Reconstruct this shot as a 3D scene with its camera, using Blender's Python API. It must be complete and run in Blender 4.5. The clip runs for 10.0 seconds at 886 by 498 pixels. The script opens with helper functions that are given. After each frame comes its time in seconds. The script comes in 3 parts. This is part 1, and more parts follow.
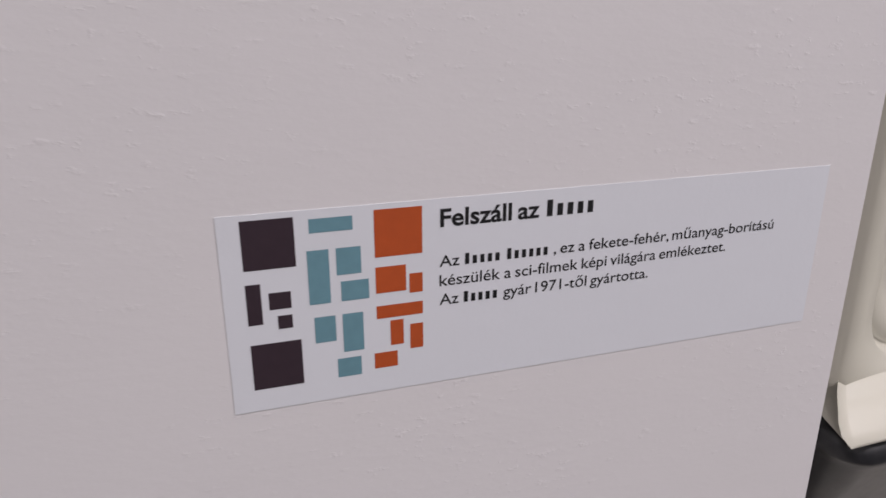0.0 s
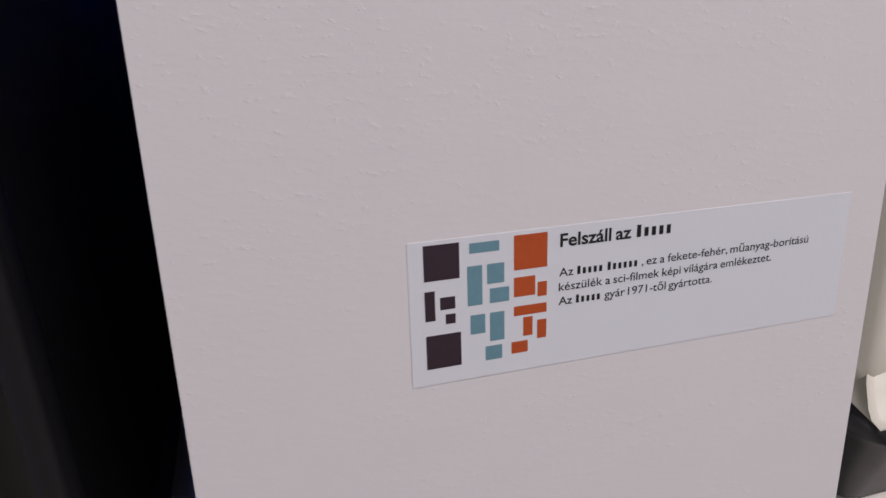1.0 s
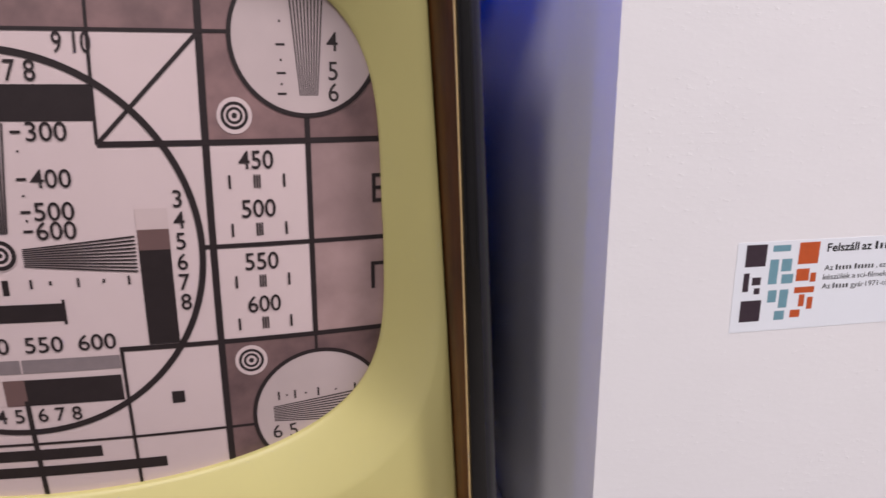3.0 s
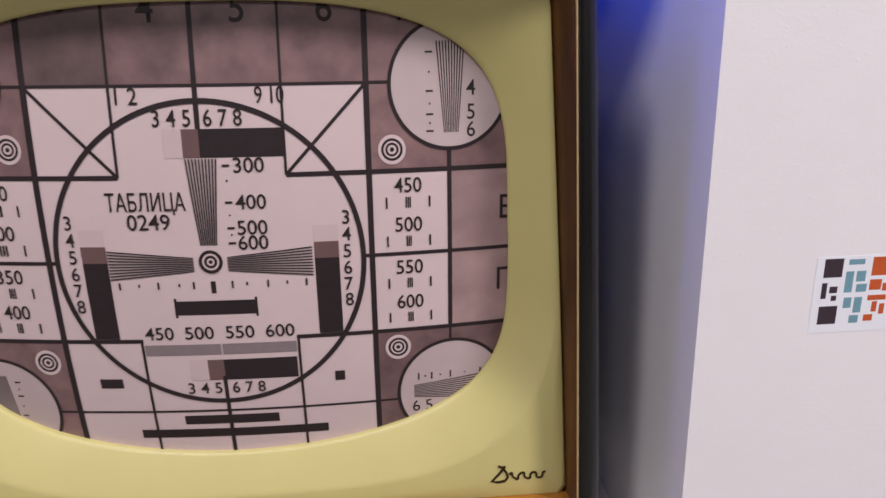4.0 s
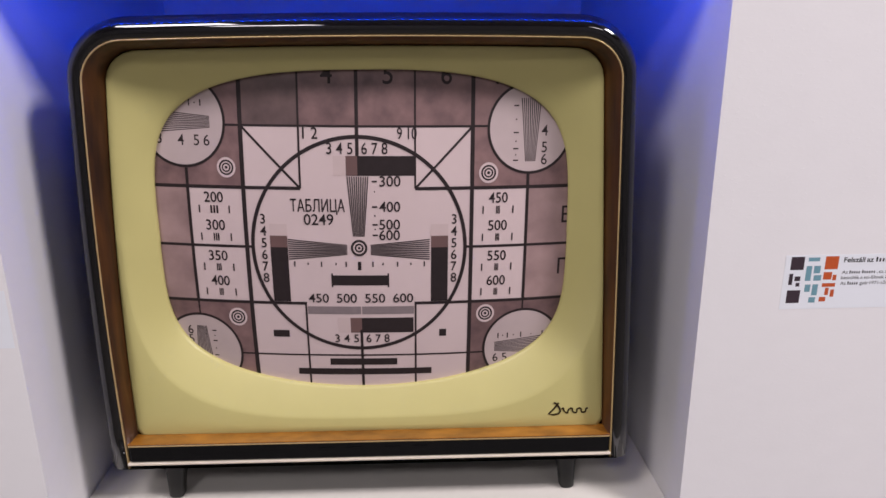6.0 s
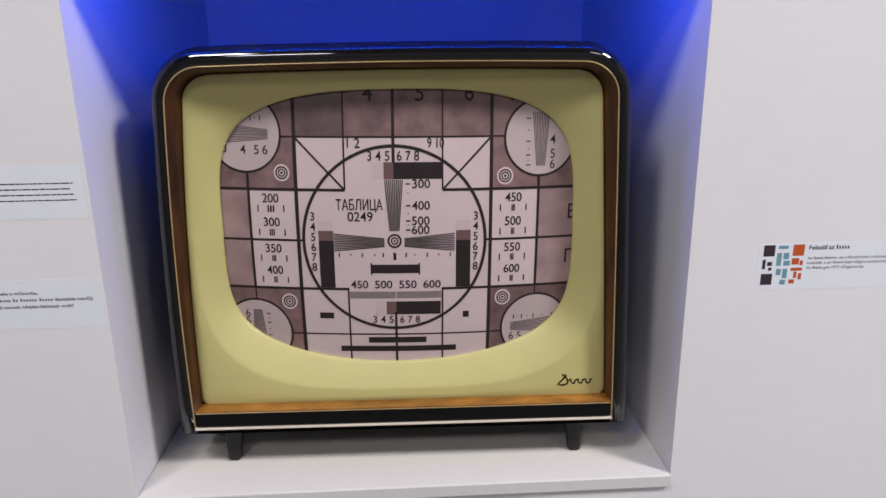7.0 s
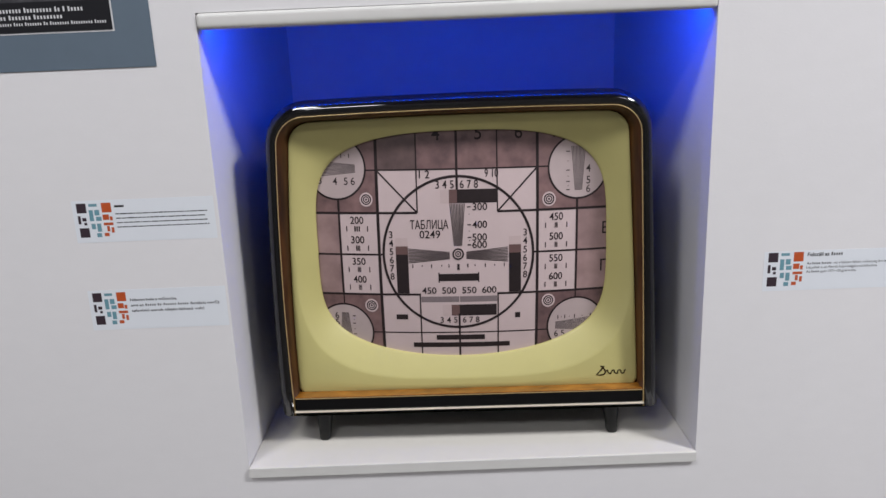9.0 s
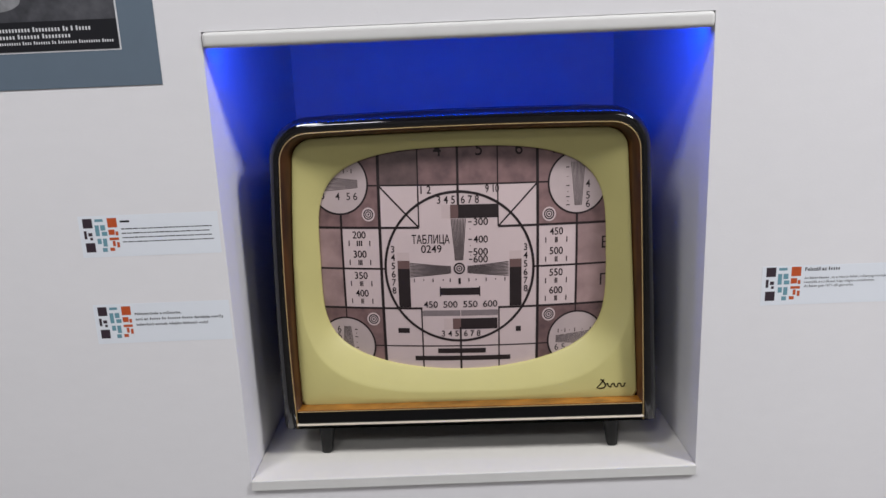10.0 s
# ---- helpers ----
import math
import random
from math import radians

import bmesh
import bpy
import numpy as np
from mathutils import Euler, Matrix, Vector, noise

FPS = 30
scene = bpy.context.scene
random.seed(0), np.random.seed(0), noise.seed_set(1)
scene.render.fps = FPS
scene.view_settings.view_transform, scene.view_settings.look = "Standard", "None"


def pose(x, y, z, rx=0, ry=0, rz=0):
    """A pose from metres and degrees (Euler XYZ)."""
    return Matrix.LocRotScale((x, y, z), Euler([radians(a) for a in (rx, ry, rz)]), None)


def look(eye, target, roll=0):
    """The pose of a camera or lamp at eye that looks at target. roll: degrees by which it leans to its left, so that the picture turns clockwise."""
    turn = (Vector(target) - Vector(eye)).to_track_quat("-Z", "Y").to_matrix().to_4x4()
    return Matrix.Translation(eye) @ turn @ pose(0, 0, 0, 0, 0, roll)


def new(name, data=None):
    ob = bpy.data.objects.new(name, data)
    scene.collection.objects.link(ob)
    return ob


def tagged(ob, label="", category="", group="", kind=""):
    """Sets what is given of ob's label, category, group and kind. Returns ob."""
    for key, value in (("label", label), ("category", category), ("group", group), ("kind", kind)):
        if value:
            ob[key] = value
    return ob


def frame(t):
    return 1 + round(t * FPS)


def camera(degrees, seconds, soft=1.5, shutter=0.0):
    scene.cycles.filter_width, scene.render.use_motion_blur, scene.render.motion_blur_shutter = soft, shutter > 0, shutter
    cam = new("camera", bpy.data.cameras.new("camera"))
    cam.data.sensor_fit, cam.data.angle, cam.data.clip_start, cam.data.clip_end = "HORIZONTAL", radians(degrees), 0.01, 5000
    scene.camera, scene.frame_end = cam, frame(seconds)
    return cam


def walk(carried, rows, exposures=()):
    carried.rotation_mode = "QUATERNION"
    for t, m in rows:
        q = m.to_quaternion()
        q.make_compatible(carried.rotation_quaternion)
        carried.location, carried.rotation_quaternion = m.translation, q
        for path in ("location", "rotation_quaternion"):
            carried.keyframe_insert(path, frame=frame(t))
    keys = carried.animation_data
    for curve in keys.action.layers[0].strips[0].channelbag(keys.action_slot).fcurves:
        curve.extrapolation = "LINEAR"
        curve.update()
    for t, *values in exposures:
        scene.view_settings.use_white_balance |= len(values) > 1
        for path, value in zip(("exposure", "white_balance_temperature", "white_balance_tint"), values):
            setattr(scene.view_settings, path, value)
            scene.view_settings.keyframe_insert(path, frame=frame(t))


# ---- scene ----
cam = camera(64.0, 10.0, shutter=0.2)
EXPOSURES = [
    (0.0, -0.36, 6600, 14), (1.2, -0.36, 6600, 15), (2.0, -0.08, 6600, 15), (2.5, 0.25, 6600, 15), (4.5, 0.21, 6600, 15), (5.7, 0.19, 6600, 15), (7.0, 0.12, 6380, 9), (8.5, 0.06, 6300, 5), (10.0, 0.06, 6300, 5),
]
PATH = [
    (0, (-0.005, -0.171, 1.31), (0.593, 1.622, 0.656), -0.1),
    (0.5, (-0.032, -0.192, 1.321), (0.538, 1.611, 0.671), -0.6),
    (1, (-0.059, -0.221, 1.331), (0.489, 1.607, 0.732), -1.9),
    (1.5, (-0.097, -0.244, 1.341), (0.441, 1.597, 0.771), -2.2),
    (2, (-0.139, -0.291, 1.339), (0.353, 1.58, 0.835), -2.4),
    (2.5, (-0.185, -0.319, 1.351), (0.28, 1.556, 0.832), -1.5),
    (3, (-0.236, -0.347, 1.365), (0.107, 1.55, 0.833), -0.3),
    (3.2, (-0.257, -0.351, 1.366), (0.066, 1.556, 0.858), -0.8),
    (4.3, (-0.286, -0.442, 1.424), (-0.197, 1.457, 0.802), -1.4),
    (4.5, (-0.288, -0.453, 1.429), (-0.223, 1.443, 0.794), -1.4),
    (5, (-0.311, -0.51, 1.436), (-0.251, 1.384, 0.799), -1.4),
    (5.5, (-0.348, -0.566, 1.45), (-0.26, 1.337, 0.842), -0.5),
    (5.7, (-0.353, -0.584, 1.455), (-0.251, 1.323, 0.862), -0.2),
    (7, (-0.392, -0.73, 1.482), (-0.294, 1.186, 0.917), -0.8),
    (7.5, (-0.396, -0.774, 1.494), (-0.332, 1.142, 0.927), -0.7),
    (8, (-0.411, -0.817, 1.503), (-0.409, 1.109, 0.964), -1.7),
    (8.5, (-0.421, -0.858, 1.51), (-0.455, 1.078, 1.007), -2.1),
    (9, (-0.421, -0.902, 1.51), (-0.436, 1.038, 1.023), -2.4),
    (9.5, (-0.417, -0.915, 1.514), (-0.44, 1.034, 1.063), -2.4),
    (10, (-0.421, -0.911, 1.519), (-0.438, 1.035, 1.059), -2.4),
]
walk(cam, [(t, look(eye, target, roll)) for t, eye, target, roll in PATH], EXPOSURES)

# ---- light ----
world = bpy.data.worlds.new("gallery_world")
scene.world = world
world.use_nodes = True
world.node_tree.nodes["Background"].inputs[0].default_value = (0.8, 0.86, 1.0, 1)
world.node_tree.nodes["Background"].inputs[1].default_value = 0.05


def area_lamp(name, m, sx, sy, watts, colour, spread=180):
    data = bpy.data.lights.new(name, "AREA")
    data.shape, data.size, data.size_y, data.energy, data.color = "RECTANGLE", sx, sy, watts, colour
    data.spread = radians(spread)
    ob = new(name, data)
    ob.matrix_world = m
    return ob


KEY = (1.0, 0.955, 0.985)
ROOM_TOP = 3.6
# first two set from shadow edges; last two are added, unseen fill lamps
ROOM_AND_FILL_LAMPS = ((1.8, -1.4, 121), (-1.5, -1.4, 40), (1.3, -3.0, 12), (-1.3, -3.0, 27))
for lx, ly, watts in ROOM_AND_FILL_LAMPS:
    area_lamp("unseen_ceiling_lamp", look((lx, ly, ROOM_TOP - 0.07), (lx, ly, 0)), 0.6, 0.6, watts, KEY)
LED_Z = 1.5815      # height of the blue diode strip behind the niche's header board

# ---- materials ----


def mat(name, colour, rough=0.5, metal=0.0, coat=0.0, vary=0.0, scale=60.0, bump=0.0, bump_scale=300.0, stretch=(1, 1, 1), second=None, spec=0.5, sparse=False):
    """Principled surface with two scales of colour variation and a fine relief, in object-independent metres."""
    m = bpy.data.materials.new(name)
    m.use_nodes = True
    nt = m.node_tree
    p = nt.nodes["Principled BSDF"]
    p.inputs["Roughness"].default_value = rough
    p.inputs["Metallic"].default_value = metal
    p.inputs["Coat Weight"].default_value = coat
    p.inputs["Coat Roughness"].default_value = 0.06
    p.inputs["Specular IOR Level"].default_value = spec
    p.inputs["Base Color"].default_value = (*colour, 1)
    geo = nt.nodes.new("ShaderNodeNewGeometry")
    mp = nt.nodes.new("ShaderNodeMapping")
    mp.inputs["Scale"].default_value = stretch
    nt.links.new(geo.outputs["Position"], mp.inputs["Vector"])
    if vary > 0:
        a = nt.nodes.new("ShaderNodeTexNoise")
        a.inputs["Scale"].default_value = scale
        a.inputs["Detail"].default_value = 4
        b = nt.nodes.new("ShaderNodeTexNoise")
        b.inputs["Scale"].default_value = scale / 9
        b.inputs["Detail"].default_value = 3
        for n in (a, b):
            nt.links.new(mp.outputs[0], n.inputs["Vector"])
        s = nt.nodes.new("ShaderNodeMath")
        s.operation = "ADD"
        nt.links.new(a.outputs[0], s.inputs[0])
        nt.links.new(b.outputs[0], s.inputs[1])
        r = nt.nodes.new("ShaderNodeMapRange")
        r.inputs[1].default_value, r.inputs[2].default_value = 0.65, 1.35
        nt.links.new(s.outputs[0], r.inputs[0])
        mix = nt.nodes.new("ShaderNodeMix")
        mix.data_type = "RGBA"
        other = second or tuple(c * (1 - vary) for c in colour)
        mix.inputs[6].default_value = (*colour, 1)
        mix.inputs[7].default_value = (*other, 1)
        nt.links.new(r.outputs[0], mix.inputs[0])
        nt.links.new(mix.outputs[2], p.inputs["Base Color"])
        rr = nt.nodes.new("ShaderNodeMapRange")
        rr.inputs[3].default_value, rr.inputs[4].default_value = max(rough - 0.05, 0.03), min(rough + 0.08, 1)
        nt.links.new(a.outputs[0], rr.inputs[0])
        nt.links.new(rr.outputs[0], p.inputs["Roughness"])
    if bump > 0:
        c = nt.nodes.new("ShaderNodeTexNoise")
        c.inputs["Scale"].default_value = bump_scale
        c.inputs["Detail"].default_value = 5
        c.inputs["Roughness"].default_value = 0.6
        nt.links.new(mp.outputs[0], c.inputs["Vector"])
        bm_ = nt.nodes.new("ShaderNodeBump")
        bm_.inputs["Strength"].default_value = bump
        bm_.inputs["Distance"].default_value = 0.001
        height = c.outputs[0]
        if sparse:
            # scattered flecks in the roller coat over a faint stipple; large soft patches thin the flecks out
            big = nt.nodes.new("ShaderNodeTexNoise")
            big.inputs["Scale"].default_value = 22
            nt.links.new(mp.outputs[0], big.inputs["Vector"])
            lift = nt.nodes.new("ShaderNodeMapRange")
            lift.inputs[1].default_value, lift.inputs[2].default_value = 0.6, 0.74
            nt.links.new(c.outputs[0], lift.inputs[0])
            keep = nt.nodes.new("ShaderNodeMapRange")
            keep.inputs[1].default_value, keep.inputs[2].default_value = 0.40, 0.58
            nt.links.new(big.outputs[0], keep.inputs[0])
            mul = nt.nodes.new("ShaderNodeMath")
            mul.operation = "MULTIPLY"
            c.inputs["Detail"].default_value = 3
            nt.links.new(lift.outputs[0], mul.inputs[0])
            nt.links.new(keep.outputs[0], mul.inputs[1])
            add = nt.nodes.new("ShaderNodeMath")
            add.operation = "MULTIPLY_ADD"
            add.inputs[1].default_value = 0.6
            nt.links.new(c.outputs[0], add.inputs[0])
            nt.links.new(mul.outputs[0], add.inputs[2])
            height = add.outputs[0]
        nt.links.new(height, bm_.inputs["Height"])
        nt.links.new(bm_.outputs[0], p.inputs["Normal"])
    return m


def emitter(name, colour, strength):
    m = bpy.data.materials.new(name)
    m.use_nodes = True
    p = m.node_tree.nodes["Principled BSDF"]
    p.inputs["Base Color"].default_value = (0.8, 0.8, 0.8, 1)
    p.inputs["Emission Color"].default_value = (*colour, 1)
    p.inputs["Emission Strength"].default_value = strength
    return m


WALL = mat("roller_painted_wall", (0.74, 0.725, 0.73), 0.62, vary=0.03, scale=45, bump=0.13, bump_scale=280, stretch=(0.6, 1, 1.25), spec=0.35, sparse=True)
LAMINATE = mat("white_laminate", (0.70, 0.672, 0.615), 0.42, vary=0.03, scale=70, bump=0.05, bump_scale=500)
LIP = mat("white_edge_band", (0.66, 0.65, 0.625), 0.5, vary=0.06, scale=35, bump=0.05)
LACQUER = mat("black_piano_lacquer", (0.004, 0.0035, 0.0035), 0.03, spec=0.7)
SHELL = mat("black_stained_wood", (0.006, 0.005, 0.005), 0.55, vary=0.3, scale=40, stretch=(1, 1, 0.2), bump=0.03, spec=0.15)
BLACK = mat("black_wood_foot", (0.007, 0.007, 0.007), 0.4, spec=0.3, vary=0.3, scale=80, bump=0.06)
BAR = mat("black_gloss_bar", (0.004, 0.004, 0.0045), 0.15, spec=0.3, vary=0.3, scale=60)
WALNUT = mat("polished_walnut", (0.125, 0.046, 0.010), 0.35, spec=0.3, vary=0.9, scale=80, second=(0.016, 0.007, 0.004), stretch=(1, 1, 0.16), bump=0.03)
# light and dark patches mix veneer figure with reflections put into the colour
LEDGE = mat("honey_veneer", (0.46, 0.19, 0.024), 0.2, coat=0.6, vary=0.9, scale=60, second=(0.10, 0.034, 0.006), stretch=(0.45, 1, 1), bump=0.03)
GOLD = mat("gilt_trim", (0.62, 0.44, 0.20), 0.35, metal=0.3, vary=0.25, scale=120)
STRIP = mat("pale_gilt_strip", (0.80, 0.72, 0.58), 0.3, metal=0.1, vary=0.15, scale=120)
CREAM = mat("cream_yellow_mask", (0.53, 0.48, 0.19), 0.42, vary=0.06, scale=25, bump=0.02, bump_scale=120)
# paper tone darkened for the uneven shading over the card's corners
DISC_SHADED = mat("test_card_shaded_disc", (0.49, 0.395, 0.39), 0.42, vary=0.15, scale=28)
PAPER = mat("test_card_paper", (0.60, 0.48, 0.475), 0.42, vary=0.07, scale=28)
BROWN = mat("test_card_brown", (0.26, 0.155, 0.15), 0.42, vary=0.7, scale=52, second=(0.085, 0.050, 0.052))
BROWN_DARK = mat("test_card_dark_brown", (0.165, 0.105, 0.10), 0.42, vary=0.7, scale=60, second=(0.075, 0.048, 0.048))
BROWN_PALE = mat("test_card_pale_brown", (0.40, 0.27, 0.26), 0.42, vary=0.7, scale=30, second=(0.16, 0.10, 0.10))
BROWN_STEP = mat("test_card_step_brown", (0.15, 0.085, 0.08), 0.42, vary=0.15)
PINK_STEP = mat("test_card_step_pink", (0.56, 0.44, 0.43), 0.42, vary=0.08)
INK = mat("test_card_ink", (0.027, 0.019, 0.020), 0.5, vary=0.25, scale=150, spec=0.25)
GREY = mat("test_card_grey", (0.23, 0.185, 0.19), 0.42, vary=0.2, scale=150)
FILM = mat("label_film", (0.735, 0.76, 0.80), 0.5, vary=0.02, scale=40, bump=0.10, bump_scale=150)
TYPE = mat("label_type", (0.009, 0.009, 0.011), 0.5, vary=0.2, scale=300)
PLUM = mat("label_plum", (0.038, 0.022, 0.032), 0.5, vary=0.15, scale=300)
TEAL = mat("label_teal", (0.15, 0.31, 0.37), 0.5, vary=0.15, scale=300)
RUST = mat("label_orange", (0.50, 0.085, 0.018), 0.5, vary=0.12, scale=300)
SLATE = mat("slate_board", (0.110, 0.148, 0.19), 0.55, vary=0.08, scale=30, bump=0.04)
PHOTO = mat("grey_photograph", (0.09, 0.09, 0.1), 0.35, vary=0.8, scale=70, second=(0.010, 0.010, 0.013))
PHOTO_BLACK = mat("photo_black_band", (0.010, 0.010, 0.013), 0.35, vary=0.2)
BASIN = mat("photo_pale_grey", (0.30, 0.30, 0.31), 0.35, vary=0.5, scale=120)
WHITE_INK = mat("white_ink", (0.66, 0.66, 0.67), 0.5, vary=0.1)
MARK = mat("emblem_brown", (0.045, 0.028, 0.010), 0.3, metal=0.4, vary=0.2)
IVORY = mat("ivory_plastic", (0.585, 0.57, 0.49), 0.3, vary=0.04, scale=40)
DARK_PLASTIC = mat("dark_grey_plastic", (0.012, 0.0125, 0.015), 0.4, vary=0.15, scale=80, bump=0.08, bump_scale=900)
SCREEN_DARK = mat("dark_picture_tube", (0.008, 0.009, 0.010), 0.12, coat=0.5)
# greys of the unseen floor, walls and ceiling, kept dark to limit bounce
FLOOR = mat("unseen_floor_grey", (0.15, 0.14, 0.13), 0.45, vary=0.15, scale=12, bump=0.05)
CEIL = mat("unseen_room_grey", (0.17, 0.17, 0.175), 0.8, vary=0.03, scale=9)
DIODE = emitter("blue_diode", (0.0, 0.052, 1.0), 215.0)
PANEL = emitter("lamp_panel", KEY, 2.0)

# ---- mesh helpers ----


def box(bm, x0, x1, y0, y1, z0, z1, bevel=0.0, seg=2):
    v = bmesh.ops.create_cube(bm, size=1.0)["verts"]
    for q in v:
        q.co = Vector((x0 + (q.co.x + 0.5) * (x1 - x0), y0 + (q.co.y + 0.5) * (y1 - y0), z0 + (q.co.z + 0.5) * (z1 - z0)))
    if bevel > 0:
        edges = list({e for q in v for e in q.link_edges})
        bmesh.ops.bevel(bm, geom=edges, offset=bevel, segments=seg, profile=0.6, affect="EDGES")


def mesh_ob(name, bm, material, smooth=False):
    me = bpy.data.meshes.new(name)
    bmesh.ops.recalc_face_normals(bm, faces=bm.faces)
    bm.to_mesh(me)
    bm.free()
    for m in material if isinstance(material, (list, tuple)) else [material]:
        me.materials.append(m)
    for p in me.polygons:
        p.use_smooth = smooth
    return new(name, me)


def part(name, bm, material, parent, label="", smooth=False):
    ob = mesh_ob(name, bm, material, smooth)
    ob.parent = parent
    if label:
        ob["label"] = label
    return ob


def raw_part(name, verts, faces, material, parent, label="", smooth=False):
    me = bpy.data.meshes.new(name)
    me.from_pydata(verts, [], faces)
    me.materials.append(material)
    for p in me.polygons:
        p.use_smooth = smooth
    ob = new(name, me)
    ob.parent = parent
    if label:
        ob["label"] = label
    return ob


def structure(ob, label, category):
    return tagged(ob, label, category, kind="structure")


def empty(name, m):
    ob = new(name)
    ob.empty_display_size = 0.05
    ob.matrix_world = m
    return ob


FONT_DATA = bpy.data.curves.new("lettering", "FONT")
FONT_OB = new("lettering", FONT_DATA)
LETTERS = {}


def lettering(text, weight=0.0):
    """Vertices and faces of a line of text with capitals 1 high, starting at x = 0."""
    key = (text, weight)
    if key not in LETTERS:
        FONT_DATA.body, FONT_DATA.size, FONT_DATA.resolution_u, FONT_DATA.offset = text, 1.0, 4, weight
        dg = bpy.context.evaluated_depsgraph_get()
        dg.update()
        me = bpy.data.meshes.new_from_object(FONT_OB.evaluated_get(dg))
        k = 1 / 0.682
        vs = [(v.co.x * k, v.co.y * k) for v in me.vertices]
        fs = [tuple(p.vertices) for p in me.polygons]
        bpy.data.meshes.remove(me)
        LETTERS[key] = (vs, fs, min(x for x, _ in vs), max(x for x, _ in vs))
    return LETTERS[key]


# ---- setting ----
NX0, NX1, NZ0, NZ1 = -0.716, -0.083, 0.960, 1.590      # the niche's opening
MX0, MX1 = 0.1990, 0.825                                # the neighbouring niche
DEPTH = 0.53
bm = bmesh.new()
for x0, x1 in ((-3.0, NX0), (NX1, MX0), (MX1, 3.0)):
    box(bm, x0, x1, 0, 0.6, 0, ROOM_TOP)
for x0, x1 in ((NX0, NX1), (MX0, MX1)):
    box(bm, x0, x1, 0, 0.6, 0, NZ0 if x0 < 0 else 0.992)
    box(bm, x0, x1, 0, 0.021, NZ1, ROOM_TOP)
    box(bm, x0, x1, 0.021, 0.6, 1.64, ROOM_TOP)
structure(mesh_ob("wall_north", bm, WALL), "white roller-painted exhibition wall with display niches", "wall")
for name, x0, x1 in (("wall_niche_back", NX0, NX1), ("wall_next_niche_back", MX0, MX1)):
    bm = bmesh.new()
    box(bm, x0, x1, DEPTH, DEPTH + 0.02, 0.977, 1.64)
    structure(mesh_ob(name, bm, WALL), "white painted back wall of a display niche", "wall")
# unseen room shell, added to close the space and hold down bounced light
bm = bmesh.new()
box(bm, -3, 3, -4.0, 0, -0.1, 0)
structure(mesh_ob("floor", bm, FLOOR), "unseen gallery floor, plain grey", "floor")
bm = bmesh.new()
box(bm, -3, 3, -4.0, 0, ROOM_TOP, ROOM_TOP + 0.1)
structure(mesh_ob("ceiling", bm, CEIL), "unseen gallery ceiling, plain grey", "ceiling")
for name, b in (("wall_west", (-3.1, -3, -4.0, 0.6)), ("wall_east", (3, 3.1, -4.0, 0.6)), ("wall_south", (-3.1, 3.1, -4.1, -4.0))):
    bm = bmesh.new()
    box(bm, *b, 0, ROOM_TOP)
    structure(mesh_ob(name, bm, CEIL), "unseen gallery wall, plain grey", "wall")

# header board and shelf of the niche
bm = bmesh.new()
box(bm, NX0 + 0.0008, NX1 - 0.0008, -0.004, 0.018, 1.5705, 1.5895, 0.006, 4)
tagged(mesh_ob("header_board", bm, LIP, True), "white edge-banded board across the top of the niche", "board")


def shelf_board(x0, x1, z0, z1):
    ob = empty("niche_shelf", pose((x0 + x1) / 2, 0, z0))
    h = (x1 - x0) / 2 - 0.0008
    bm = bmesh.new()
    box(bm, -h, h, -0.004, DEPTH - 0.001, 0.0004, z1 - z0, 0.0015, 2)
    part("board", bm, LAMINATE, ob)
    bm = bmesh.new()
    box(bm, -h, h, -0.0052, -0.0041, 0.0012, z1 - z0 - 0.0008)
    part("edge_band", bm, LIP, ob, "slightly greyer white edge band")
    return ob


tagged(shelf_board(NX0, NX1, 0.960, 0.976), "white laminate shelf board carrying the television", "shelf", "niche shelves")
tagged(shelf_board(MX0, MX1, 0.992, 1.010), "white laminate shelf board of the neighbouring niche", "shelf", "niche shelves")

# diode strip behind the header
strip = tagged(empty("led_strip", pose(-0.398, 0.018, LED_Z)), "blue diode strip fixed behind the white header board", "light strip")
bm = bmesh.new()
box(bm, -0.305, 0.305, 0.0, 0.008, -0.005, 0.005)
part("tape", bm, LAMINATE, strip)
LEDS = 67
bm = bmesh.new()
box(bm, -0.0017, 0.0017, 0.0085, 0.0099, -0.0045, -0.0010)
first = part("diode", bm, DIODE, strip, "glowing blue diode")
first.location.x = -0.300
for i in range(1, LEDS):
    o = new("diode", first.data)
    o.parent, o.location.x = strip, -0.300 + 0.600 * i / (LEDS - 1)
    o["label"] = "glowing blue diode"

# unseen fixtures; the two at y = -3 are added for fill only
for x, y, _ in ROOM_AND_FILL_LAMPS:
    lamp = tagged(empty("unseen_ceiling_light", pose(x, y, ROOM_TOP - 0.06)), "unseen flat square white ceiling light panel, lit", "ceiling light", "ceiling lights")
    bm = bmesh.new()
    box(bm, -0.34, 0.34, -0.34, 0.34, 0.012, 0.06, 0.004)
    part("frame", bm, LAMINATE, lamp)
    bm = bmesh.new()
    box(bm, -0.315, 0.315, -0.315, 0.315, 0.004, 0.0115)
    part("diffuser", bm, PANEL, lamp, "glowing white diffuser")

# ---- the television ----
SHELF = 0.976
tv = tagged(empty("television", pose(-0.4015, 0.0375, SHELF, 0, 0, -1.3)), "vintage black-lacquered television with cream mask, walnut reveal and gilt trim", "television")


